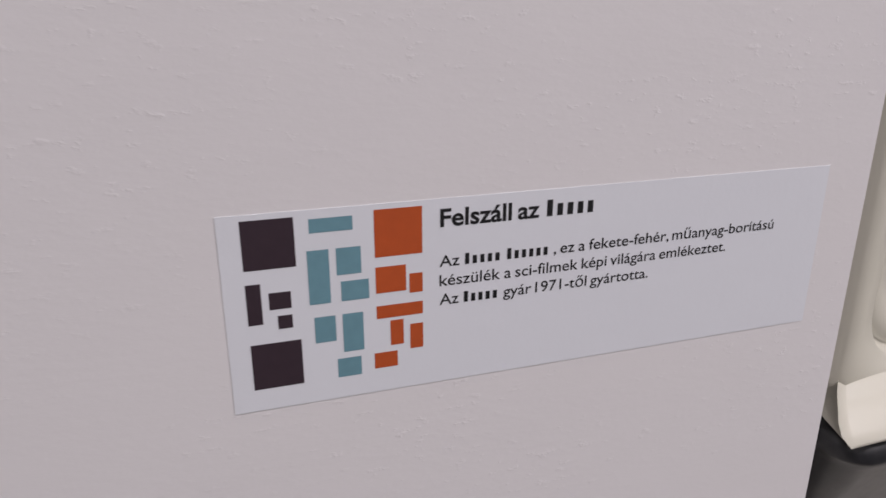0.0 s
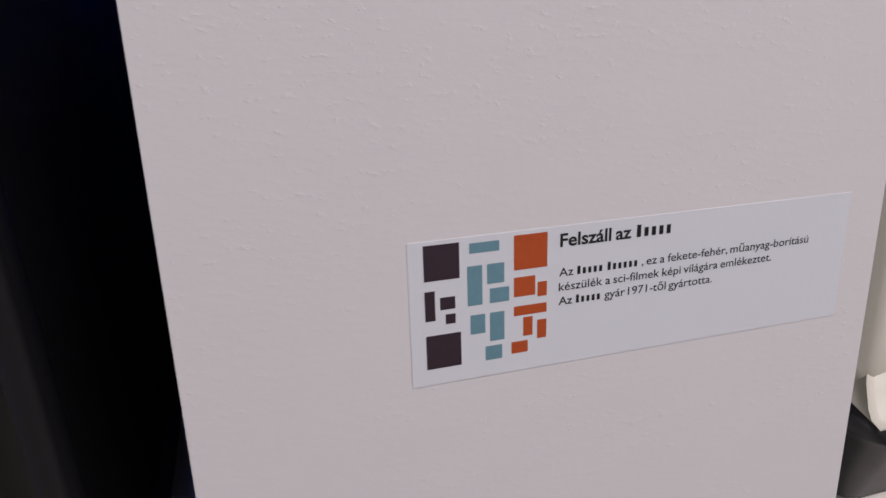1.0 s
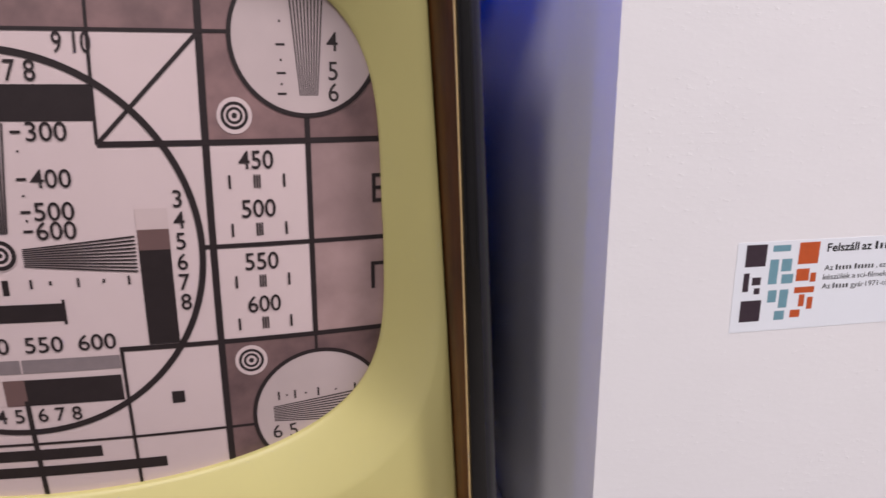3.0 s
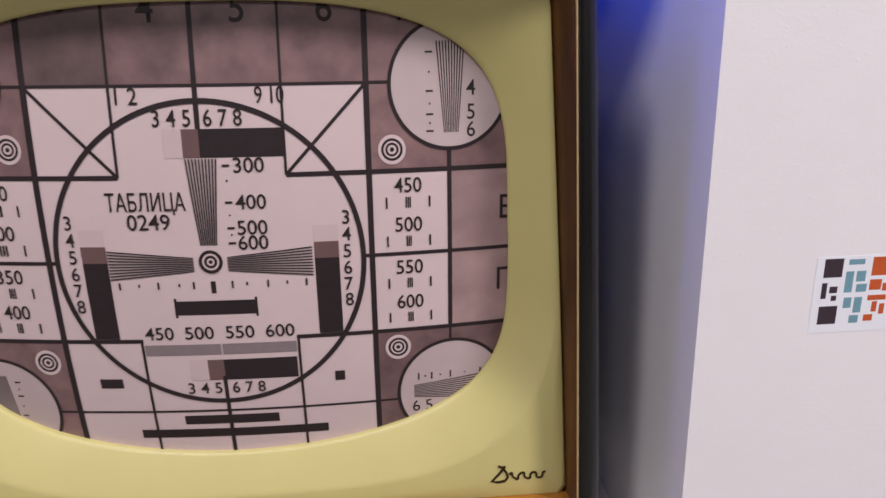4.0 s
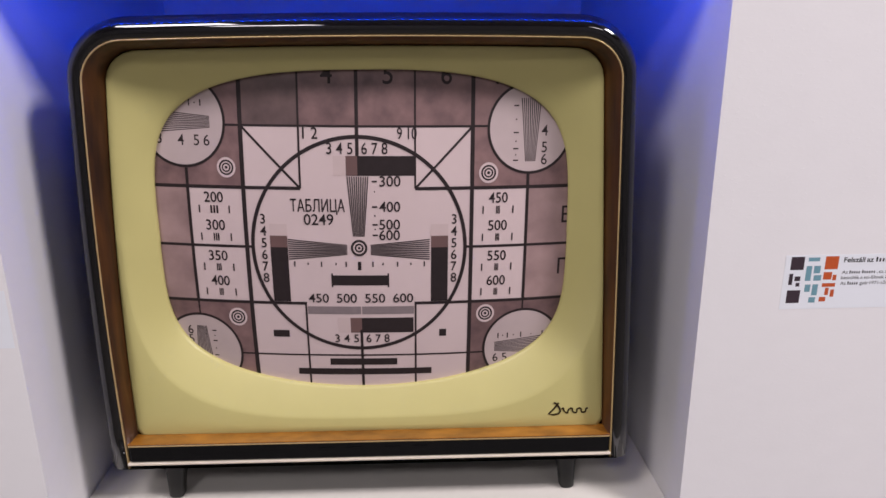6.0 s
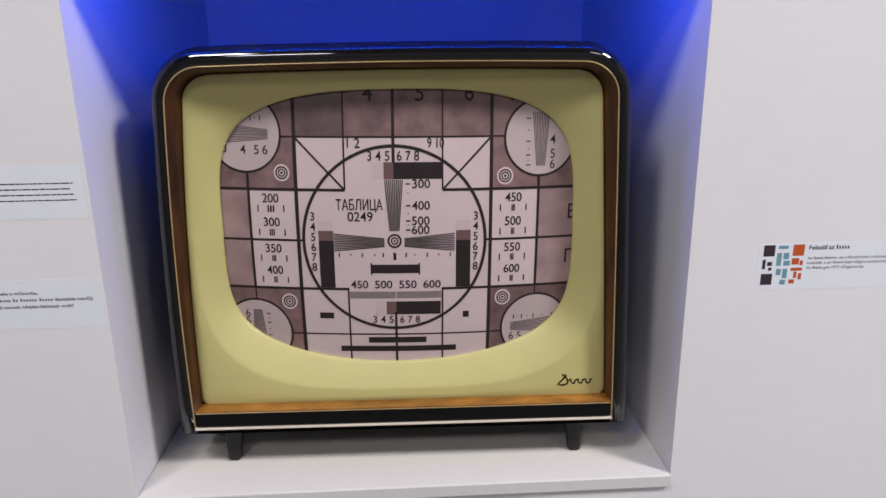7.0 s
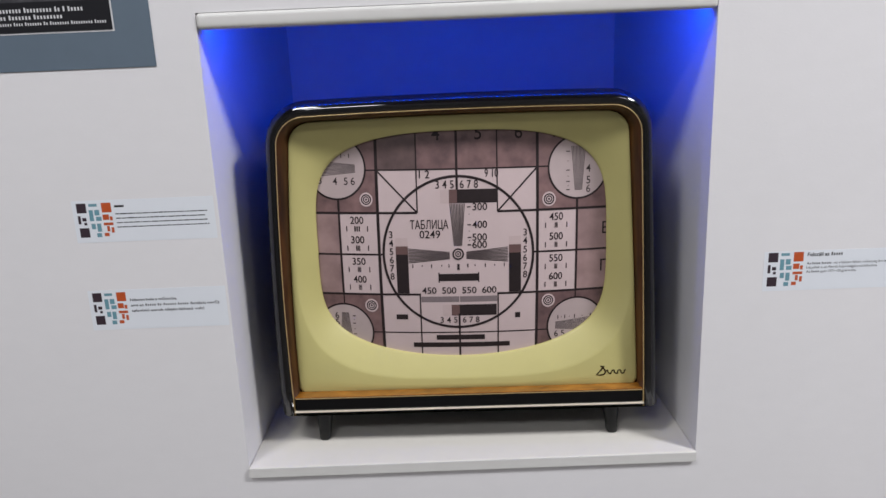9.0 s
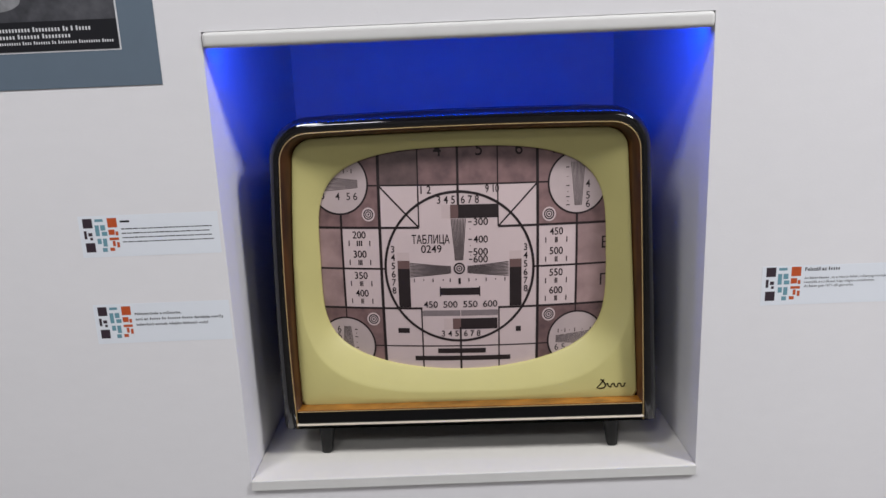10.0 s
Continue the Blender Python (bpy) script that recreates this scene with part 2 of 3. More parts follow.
def trapezoid(hb, ht, zb, zt, rt, d, n=10, lean=0.0):
    """A closed loop: square feet, rounded upper corners, sides that lean in. d: depth at the foot; lean: extra depth at the top."""
    pts = [(hb - 2 * hb * i / n, zb) for i in range(n)]              # right to left along the foot
    zs = zt - rt
    pts += [(-hb + (hb - ht) * i / n, zb + (zs - zb) * i / n) for i in range(n)]
    pts += [(-ht + rt - rt * math.cos(a), zs + rt * math.sin(a)) for a in (math.pi / 2 * i / n for i in range(n))]
    pts += [(-ht + rt + 2 * (ht - rt) * i / n, zt) for i in range(n)]
    pts += [(ht - rt + rt * math.sin(a), zs + rt * math.cos(a)) for a in (math.pi / 2 * i / n for i in range(n))]
    pts += [(ht + (hb - ht) * i / n, zs - (zs - zb) * i / n) for i in range(n)]
    out = []
    for x, z in pts:
        s = (z - zb) / (zt - zb)
        bow = 0.0052 * 4 * s * (1 - s) + 0.0022 * s if x < 0 else 0.0004 * 4 * s * (1 - s)
        crown = 0.0036 * (x / ht) ** 2 * max(0.0, 2 * s - 1)
        out.append((x + math.copysign(bow, x) * min(1.0, abs(x) / (0.8 * ht)), d + lean * s, z - crown - SHELF))
    return out


def loft(loops, close_last=False):
    verts = [p for lp in loops for p in lp]
    k = len(loops[0])
    faces = [(r * k + i, r * k + (i + 1) % k, (r + 1) * k + (i + 1) % k, (r + 1) * k + i) for r in range(len(loops) - 1) for i in range(k)]
    if close_last:
        faces.append(tuple((len(loops) - 1) * k + i for i in range(k)))
    return verts, faces


GB, GT, GZB, GZT, GR = 0.2525, 0.2395, 1.031, 1.4615, 0.037      # the gilt line


def gold_loop(o, d, drop=0.0):
    return trapezoid(GB + o * (1.3 if o > 0 else 1.0), GT + o, GZB, GZT + max(o * 1.22, o) - drop, GR + o, d)


v, f = loft([gold_loop(*q) for q in ((-0.0005, 0.004), (0.0003, 0.0), (0.005, -0.0015), (0.0095, 0.0), (0.013, 0.0045), (0.0155, 0.011), (0.0165, 0.02), (0.0165, 0.035))])
raw_part("front_rim", v, f, LACQUER, tv, "rounded glossy black front rim", True)
v, f = loft([gold_loop(*q) for q in ((0.0155, 0.030), (0.0163, 0.0352), (0.0163, 0.06, 0.0012), (0.0163, 0.2, 0.005), (0.0163, 0.42, 0.013), (0.0150, 0.468, 0.016), (0.0, 0.482, 0.03))], True)
raw_part("cabinet_shell", v, f, SHELL, tv, "black-stained wooden cabinet shell", True)
v, f = loft([gold_loop(0.0004, 0.001), gold_loop(0.0002, -0.0008), gold_loop(-0.0006, -0.0008), gold_loop(-0.0010, 0.003)])
raw_part("gilt_trim", v, f, GOLD, tv, "thin gilt line round the front", True)
bm = bmesh.new()
box(bm, -GB + 0.0005, GB - 0.0005, -0.0030, 0.003, 1.0360 - SHELF, 1.0382 - SHELF, 0.0006)
part("gilt_strip", bm, STRIP, tv, "pale gilt strip along the foot")
bm = bmesh.new()
box(bm, -0.2495, 0.2495, -0.001, 0.02, 1.0388 - SHELF, 1.0585 - SHELF, 0.0012)
bar = part("front_bar", bm, BAR, tv, "glossy black bar below the mask")
# small blocks added in place of faint glints on the glossy bar
for i, x in enumerate((-0.046, -0.018, 0.022, 0.05)):
    bm = bmesh.new()
    box(bm, x - 0.008, x + 0.008, -0.0018, -0.0008, 1.047 - SHELF, 1.0515 - SHELF, 0.0004)
    part("glint_block", bm, BAR, bar, "small raised black block standing for a glint on the bar")
bm = bmesh.new()
box(bm, -GB + 0.002, GB - 0.002, 0.002, 0.35, 1.0312 - SHELF, 1.0352 - SHELF)
part("bottom_panel", bm, BLACK, tv)

# walnut reveal between the gilt line and the mask
MB, MT, MZB, MZT, MR, MD, MLEAN = 0.2465, 0.2285, 1.0585, 1.4525, 0.028, 0.0175, 0.008
v, f = loft([trapezoid(GB - 0.001, GT - 0.001, 1.0585, GZT - 0.001, GR - 0.001, 0.0003), trapezoid(GB - 0.004, GT - 0.004, 1.0587, GZT - 0.003, GR - 0.004, 0.003), trapezoid(MB + 0.0005, MT + 0.0005, MZB + 0.0004, MZT + 0.0005, MR, MD + 0.003, lean=MLEAN)])
raw_part("inner_frame", v, f, WALNUT, tv, "polished walnut reveal stepping back to the mask", True)
bm = bmesh.new()
box(bm, -MB - 0.004, MB + 0.004, -0.0005, 0.02, 1.0575 - SHELF, 1.0596 - SHELF, 0.0006)
part("ledge", bm, LEDGE, tv, "honey-coloured veneer ledge")
bm = bmesh.new()
box(bm, -MB - 0.003, MB + 0.003, -0.0019, -0.0007, 1.0571 - SHELF, 1.0579 - SHELF)
part("gilt_strip", bm, GOLD, tv, "hair-thin gilt strip under the ledge")

# the picture tube's face: a bulged surface that carries the printed card
CX, CZ, CELL_X, CELL_Z, TURN = -0.0065, 1.2598, 0.0557, 0.0596, radians(-0.8)
SCZ = 1.265


def bulge(x, z):
    return 0.0245 + 0.45 * (x - 0.0) ** 2 + 0.45 * (z - SCZ) ** 2


def opening(k, n=120):
    """The picture opening, k: 0 to 1 and beyond outwards in metres, as points round it."""
    pts = []
    for i in range(n):
        a = 2 * math.pi * i / n
        c, s = math.cos(a), math.sin(a)
        b, p, q, sa, xc = (0.166, 2.75, 4.5, 0.203, 0.0) if s > 0 else (0.1615, 1.95, 4.3, 0.2035 + 0.0012 * -s, 0.0025 * s)
        sa += 0.0035 * max(0.0, -c)
        lo, hi = 0.0, 1.0
        for _ in range(30):
            r = (lo + hi) / 2
            fval = (abs(r * c) / sa) ** p + (abs(r * s) / b) ** q
            lo, hi = (r, hi) if fval < 1 else (lo, r)
        r = lo + k
        pts.append((r * c + xc, SCZ + r * s))
    return pts


def mask_edge(n=120):
    """Where rays from the opening's middle meet the mask's outer edge."""
    loop = [(x, z + SHELF) for x, _, z in trapezoid(MB, MT, MZB, MZT, MR, 0, n=24)]
    pts = []
    for i in range(n):
        a = 2 * math.pi * i / n
        c, s = math.cos(a), math.sin(a)
        best = None
        for j, (x0, z0) in enumerate(loop):
            x1, z1 = loop[(j + 1) % len(loop)]
            z0, z1_ = z0 - SCZ, z1 - SCZ
            den = c * (z1_ - z0) - s * (x1 - x0)
            if abs(den) < 1e-9:
                continue
            t = (x0 * (z1_ - z0) - z0 * (x1 - x0)) / den
            w = (x0 * s - z0 * c) / den
            if t > 0 and -1e-6 <= w <= 1 + 1e-6 and (best is None or t < best):
                best = t
        best = best or 0.2
        pts.append((best * c, SCZ + best * s))
    return pts


def mask_plane(z):
    return MD + MLEAN * (z - MZB) / (MZT - MZB)


N = 240
outer, inner = mask_edge(N), opening(0.0, N)
bowl = []
for i in range(N):
    a = 2 * math.pi * i / N
    c, s = math.cos(a), math.sin(a)
    b = 0.30 if s > 0 else 0.192
    e = 3.4
    r = (abs(c / (0.238 + 0.05 * max(s, 0))) ** e + abs(s / b) ** e) ** (-1 / e)
    ro = math.hypot(outer[i][0], outer[i][1] - SCZ) - 0.003
    ri = math.hypot(inner[i][0], inner[i][1] - SCZ) + 0.004
    r = max(min(r, ro), ri)
    bowl.append((r * c, SCZ + r * s))
loops = [[(x, mask_plane(z) + 0.02, z - SHELF) for x, z in outer], [(x, mask_plane(z) + 0.0012, z - SHELF) for x, z in outer]]
mix2 = lambda p, q, t: (p[0] + (q[0] - p[0]) * t, p[1] + (q[1] - p[1]) * t)
loops.append([(p[0], mask_plane(p[1]), p[1] - SHELF) for p in (mix2(a, b, 0.06) for a, b in zip(outer, bowl))])
loops.append([(p[0], mask_plane(p[1]), p[1] - SHELF) for p in (mix2(a, b, 0.5) for a, b in zip(outer, bowl))])
loops.append([(p[0], mask_plane(p[1]), p[1] - SHELF) for p in bowl])
for t in (0.05, 0.12, 0.22, 0.36, 0.5, 0.65, 0.8, 0.92, 0.985):
    row = []
    for a, b in zip(bowl, inner):
        x, z = mix2(a, b, t)
        d0, d1 = mask_plane(a[1]), bulge(*b) - 0.004
        ease = t ** 1.25 * 0.6 + 0.4 * min(t / 0.15, 1.0) * t
        row.append((x, d0 + (d1 - d0) * ease, z - SHELF))
    loops.append(row)
loops.append([(x, bulge(x, z) - 0.0028, z - SHELF) for x, z in inner])
loops.append([(x, bulge(x, z) + 0.004, z - SHELF) for x, z in opening(0.0012, N)])
v, f = loft(loops)
raw_part("mask", v, f, CREAM, tv, "cream-yellow moulded plastic mask", True)

# the emblem: a small peak and a wave, as plain strokes


def stroke(pts, w, d0=0.0009):
    verts, faces = [], []
    for i, (x, z) in enumerate(pts):
        x0, z0 = pts[max(i - 1, 0)]
        x1, z1 = pts[min(i + 1, len(pts) - 1)]
        t = Vector((x1 - x0, z1 - z0)).normalized()
        nx, nz = -t.y * w / 2, t.x * w / 2
        for s, dd in ((1, 0), (1, -d0), (-1, -d0), (-1, 0)):
            verts.append((x + s * nx, mask_plane(z) + dd + 0.0002, z + s * nz - SHELF))
        if i:
            k = 4 * (i - 1)
            faces += [(k + j, k + (j + 1) % 4, k + 4 + (j + 1) % 4, k + 4 + j) for j in range(4)]
    return verts, faces


ex, ez = 0.188, 1.0735
v1, f1 = stroke([(ex + 0.0105, ez + 0.0135), (ex + 0.0055, ez + 0.0065), (ex, ez + 0.0005), (ex + 0.005, ez - 0.0005), (ex + 0.0105, ez + 0.0005), (ex + 0.0125, ez + 0.0035), (ex + 0.0115, ez + 0.0075), (ex + 0.008, ez + 0.0125), (ex + 0.005, ez + 0.0135)], 0.0019)
v2, f2 = stroke([(ex + 0.0135 + 0.0285 * i / 48 + 0.0008 * math.sin(i / 48 * 12 * math.pi), ez + 0.0042 + (0.0030 - 0.0006 * i / 48) * math.sin(0.6 + i / 48 * 6.4 * math.pi)) for i in range(49)], 0.0016)
raw_part("emblem", v1 + v2, f1 + [tuple(i + len(v1) for i in q) for q in f2], MARK, tv, "small dark script-like emblem stroke")

# feet


def foot(x, y):
    rings = []
    for z, w, dep, dx in ((0.0003, 0.0062, 0.0062, 0.0), (0.003, 0.0082, 0.0082, 0.0), (0.02, 0.0092, 0.0095, 0.001), (0.045, 0.0118, 0.0125, 0.003), (0.0572, 0.0135, 0.0145, 0.004)):
        dx = -math.copysign(dx, x)
        rings.append([(x + dx + w * abs(math.cos(a)) ** 0.6 * math.copysign(1, math.cos(a)), y + dep * abs(math.sin(a)) ** 0.6 * math.copysign(1, math.sin(a)), z) for a in (2 * math.pi * i / 24 for i in range(24))])
    v, f = loft(rings, True)
    f.append(tuple(range(23, -1, -1)))
    raw_part("foot", v, f, BLACK, tv, "black tapered foot", True)


for x in (-0.2175, 0.2135):
    for y in (0.031, 0.33):
        foot(x, y)

# ---- printed test card on the tube ----


def on_card(i, j, layer):
    x, z = i * CELL_X, j * CELL_Z
    c, s = math.cos(TURN), math.sin(TURN)
    x, z = CX + c * x - s * z, CZ + s * x + c * z
    return (x, bulge(x, z) - 0.00009 * layer, z - SHELF)


def patch(i0, i1, j0, j1, layer, step=0.16):
    ni, nj = max(1, math.ceil(abs(i1 - i0) / step)), max(1, math.ceil(abs(j1 - j0) / step))
    verts = [on_card(i0 + (i1 - i0) * a / ni, j0 + (j1 - j0) * b / nj, layer) for b in range(nj + 1) for a in range(ni + 1)]
    faces = [(b * (ni + 1) + a, b * (ni + 1) + a + 1, (b + 1) * (ni + 1) + a + 1, (b + 1) * (ni + 1) + a) for b in range(nj) for a in range(ni)]
    return verts, faces


v, f = patch(-3.78, 3.88, -2.95, 3.08, 0)
card = raw_part("test_card", v, f, PAPER, tv, "printed pinkish-white tuning card behind the mask", True)


def printed(name, material, geo, label=""):
    return raw_part(name, geo[0], geo[1], material, card, label, True)


def line(i0, j0, i1, j1, w, layer=4):
    n = max(1, math.ceil(math.hypot(i1 - i0, j1 - j0) / 0.15))
    t = Vector((i1 - i0, j1 - j0)).normalized() * w / 2
    verts, faces = [], []
    for k in range(n + 1):
        i, j = i0 + (i1 - i0) * k / n, j0 + (j1 - j0) * k / n
        verts += [on_card(i - t.y, j + t.x, layer), on_card(i + t.y, j - t.x, layer)]
        if k:
            faces.append((2 * k - 2, 2 * k - 1, 2 * k + 1, 2 * k))
    return verts, faces


def ring(i, j, r0, r1, layer=5, n=72):
    verts, faces = [], []
    for k in range(n):
        a = 2 * math.pi * k / n
        verts += [on_card(i + r0 * math.cos(a), j + r0 * math.sin(a) * 0.975, layer), on_card(i + r1 * math.cos(a), j + r1 * math.sin(a) * 0.975, layer)]
        faces.append((2 * k, 2 * k + 1, (2 * k + 3) % (2 * n), (2 * k + 2) % (2 * n)))
    return verts, faces


def disc(i, j, r, layer, n=48):
    verts, faces = [on_card(i, j, layer)], []
    rings = 4
    for q in range(1, rings + 1):
        for k in range(n):
            a = 2 * math.pi * k / n
            verts.append(on_card(i + r * q / rings * math.cos(a), j + r * q / rings * math.sin(a), layer))
    for k in range(n):
        faces.append((0, 1 + k, 1 + (k + 1) % n))
        for q in range(rings - 1):
            a, b = 1 + q * n, 1 + (q + 1) * n
            faces.append((a + k, b + k, b + (k + 1) % n, a + (k + 1) % n))
    return verts, faces


def numeral(text, i, j, h=0.19, width=None, layer=6, turn=0.0, name="numeral"):
    vs, fs, x0, x1 = lettering(text, 0.006)
    k = (width / (x1 - x0)) if width else h * 0.98
    c, s = math.cos(turn), math.sin(turn)
    verts = []
    for x, y in vs:
        a, b = (x - (x0 + x1) / 2) * k, (y - 0.5) * h
        verts.append(on_card(i + c * a - s * b, j + s * a + c * b, layer))
    return printed(name, INK, (verts, fs))


def wedge(i, j, length, w0, w1, turn, lines=10):
    """Converging rules from width w0 to w1, as wide as the gaps between them; turn 0: narrowing downwards."""
    c, s = math.cos(turn), math.sin(turn)
    n = 6
    for q in range(lines):
        verts, faces = [], []
        for k in range(n + 1):
            t = k / n
            w = w0 + (w1 - w0) * t
            half = w / (2 * lines - 1) * (0.42 + 0.14 * t)
            mid = -w / 2 + w * (q + 0.5) / lines
            b = length / 2 - length * t
            for a in (mid - half, mid + half):
                verts.append(on_card(i + c * a - s * b, j + s * a + c * b, 6))
            if k:
                m0 = len(verts)
                faces.append((m0 - 4, m0 - 3, m0 - 1, m0 - 2))
        printed("wedge_rule", INK, (verts, faces))


E0, E1, T0, B0 = -3.78, 3.88, 3.08, -2.95
# tinted fields
for i0, i1, j0, j1, m in (
    (E0, -2, 2, T0, BROWN), (-2, -1, 2, T0, BROWN_DARK), (-1, 0, 2, T0, BROWN), (0, 1, 2, T0, BROWN), (1, 2, 2, T0, BROWN), (2, E1, 2, T0, BROWN),
    (E0, -2, 1, 2, BROWN), (2, E1, 1, 2, BROWN), (E0, -2, B0, -1, BROWN), (2, E1, B0, -1, BROWN),
    (E0, -3, -1, 0, BROWN_PALE), (E0, -3, 0, 1, BROWN_PALE), (3, E1, 0, 1, BROWN_PALE), (3, E1, -1, 0, BROWN_PALE),
):
    printed("tinted_field", m, patch(i0, i1, j0, j1, 1), "mottled brown printed field")
# rules
for i0, j0, i1, j1, w in (
    (-2, B0, -2, T0, 0.075), (2, B0, 2, T0, 0.07), (-1, 1, -1, T0, 0.035), (1, 1, 1, T0, 0.032), (-1, B0, -1, -1, 0.034), (1, B0, 1, -1, 0.034),
    (0, 1.53, 0, T0, 0.06), (0, B0, 0, -1.5, 0.05), (E0, 2, E1, 2, 0.035), (E0, 1, -1, 1, 0.055), (1, 1, E1, 1, 0.055),
    (E0, 0, -1.86, 0, 0.045), (1.86, 0, E1, 0, 0.045), (E0, -1, -0.98, -1, 0.052), (0.98, -1, E1, -1, 0.052), (E0, -2, E1, -2, 0.03),
    (-3, B0, -3, -1, 0.03), (-3, -1, -3, 1.3, 0.055), (3, -1, 3, 1.3, 0.055), (3, B0, 3, -1, 0.03), (-2, 2, -1, 1, 0.04), (2, 2, 1, 1, 0.04),
):
    printed("printed_rule", INK, line(i0, j0, i1, j1, w))
printed("large_ring", INK, ring(0, -0.01, 1.86, 1.924, 5, 144), "large black circle of the tuning card")
# tone steps
for i0, i1, j0, j1, m in (
    (-0.42, -0.2, 1.21, 1.53, PINK_STEP), (-0.2, 0, 1.21, 1.53, BROWN_STEP), (0, 1, 1.21, 1.53, INK),
    (-1.58, -1.27, 0.2, 0.4, PINK_STEP), (-1.58, -1.27, 0, 0.2, BROWN_STEP), (-1.58, -1.27, -0.97, 0, INK),
    (1.28, 1.585, 0.2, 0.4, PINK_STEP), (1.28, 1.585, 0, 0.2, BROWN_STEP), (1.28, 1.585, -0.97, 0, INK),
    (-0.43, -0.2, -1.555, -1.27, PINK_STEP), (-0.2, 0.01, -1.555, -1.27, BROWN_STEP), (0.01, 0.96, -1.555, -1.27, INK),
    (-0.97, 0.0, -1.20, -1.055, GREY), (0.02, 0.97, -1.20, -1.055, GREY),
    (-0.50, 0.51, -0.665, -0.485, INK), (-0.515, -0.485, -0.70, -0.45, INK), (0.495, 0.525, -0.70, -0.45, INK), (-0.03, 0.03, -0.39, -0.24, INK),
    (-0.61, 0.65, -2.20, -2.07, INK), (-1.22, 1.30, -2.40, -2.275, INK), (-1.64, -1.34, -1.65, -1.52, INK), (1.44, 1.57, -1.645, -1.51, INK),
):
    printed("tone_step", m, patch(i0, i1, j0, j1, 3))
# targets
for i, j, r in ((0, 0, 0.15), (-2.28, 1.32, 0.165), (2.29, 1.245, 0.17), (-2.28, -1.29, 0.17), (2.295, -1.235, 0.17)):
    printed("target_disc", PAPER, disc(i, j, r, 5), "pale round target")
    for a, b in ((0.70, 0.98) if r < 0.16 else (0.60, 0.78), (0.32, 0.54) if r < 0.16 else (0.32, 0.48), (0.0, 0.16)):
        printed("target_ring", INK, ring(i, j, r * a, r * b, 6, 40))
# corner discs, in the darker shaded paper tone
for i, j in ((-3.02, 2.05), (3.02, 1.96), (-3.02, -1.99), (3.03, -1.92)):
    printed("corner_disc", DISC_SHADED, disc(i, j, 0.735, 5), "pale round field in the card's corner")
    printed("corner_ring", INK, ring(i, j, 0.72, 0.765, 6, 72))
wedge(0.0, 0.70, 1.0, 0.40, 0.21, 0.0)
wedge(-0.735, -0.03, 1.05, 0.38, 0.18, math.pi / 2)
wedge(0.73, -0.03, 1.05, 0.38, 0.18, -math.pi / 2)
wedge(3.03, 1.93, 1.02, 0.38, 0.19, 0.0)
wedge(-3.02, 2.04, 0.98, 0.38, 0.19, math.pi / 2)
wedge(-3.0, -1.97, 0.95, 0.38, 0.19, math.pi)
wedge(2.97, -1.905, 0.95, 0.38, 0.19, -math.pi / 2)
# lettering
for k, (l, r_) in enumerate((("200", "450"), ("300", "500"), ("350", "550"), ("400", "600"))):
    j = (0.83, 0.36, -0.17, -0.62)[k]
    numeral(l, -2.545, j, 0.17, 0.34), numeral(r_, 2.475, j, 0.17, 0.34)
    for side in (-2.545, 2.475):
        printed("tick", INK, line(side - 0.27, j - 0.27, side - 0.27, j - 0.14, 0.022, 6))
        printed("tick", INK, line(side + 0.27, j - 0.27, side + 0.27, j - 0.14, 0.022, 6))
        gap = (0.055, 0.04, 0.032, 0.028)[k] if side < 0 else 0.026
        for q in (-1, 0, 1):
            printed("tick", INK, line(side + q * gap, j - 0.27, side + q * gap, j - 0.14, gap * 0.55, 6))
numeral("ТАБЛИЦА", -0.71, 0.715, 0.20, 0.96, name="card_title")
numeral("0249", -0.70, 0.485, 0.18, 0.52, name="card_title")
for text, j in (("300", 1.11), ("400", 0.69), ("500", 0.39), ("600", 0.21)):
    numeral(text, 0.54 + 0.02 * j, j + 0.012, 0.165, 0.365)
    printed("tick", INK, line(0.245, j + 0.01, 0.335, j + 0.01, 0.025, 6))
for j in (0.95, 0.55, 0.32):
    printed("tick", INK, line(0.28, j, 0.30, j, 0.02, 6))
numeral("1 2", -0.80, 1.89, 0.18, 0.26), numeral("9 10", 0.86, 1.89, 0.18, 0.34)
numeral("3 4 5", -0.30, 1.65, 0.18, 0.45), numeral("6 7 8", 0.30, 1.65, 0.18, 0.45)
numeral("3 4 5", -0.275, -1.665, 0.15, 0.44), numeral("6 7 8", 0.30, -1.665, 0.15, 0.43)
for k in range(6):
    for i in (-1.69, 1.69):
        numeral(str(3 + k), i, 0.485 - 0.205 * k, 0.16)
for text, i in (("450", -0.76), ("500", -0.25), ("550", 0.265), ("600", 0.775)):
    numeral(text, i, -0.90, 0.16, 0.365)
for k in range(1, 7):
    numeral(str(2 + k), (-1.46, -0.50, 0.54, 1.54, 2.47, 3.3)[k - 1], 2.81 if k > 1 else 2.93, 0.30)
numeral("В", 3.76, 0.50, 0.27), numeral("Г", 3.72, -0.42, 0.27)
for k, t in enumerate("456"):
    numeral(t, 3.28, (1.92, 1.65, 1.45)[k], 0.17)
    numeral(t, (-3.06, -2.78, -2.60)[k], 1.75, 0.17)
for t, i in (("3", -3.45),):
    numeral(t, i, 1.77, 0.17)
for t, j in (("6", -1.58), ("5", -1.76)):
    numeral(t, -3.23, j, 0.16, turn=0.12)
for t, i in (("6", 2.52), ("5", 2.70)):
    numeral(t, i, -2.13, 0.16, turn=0.1)
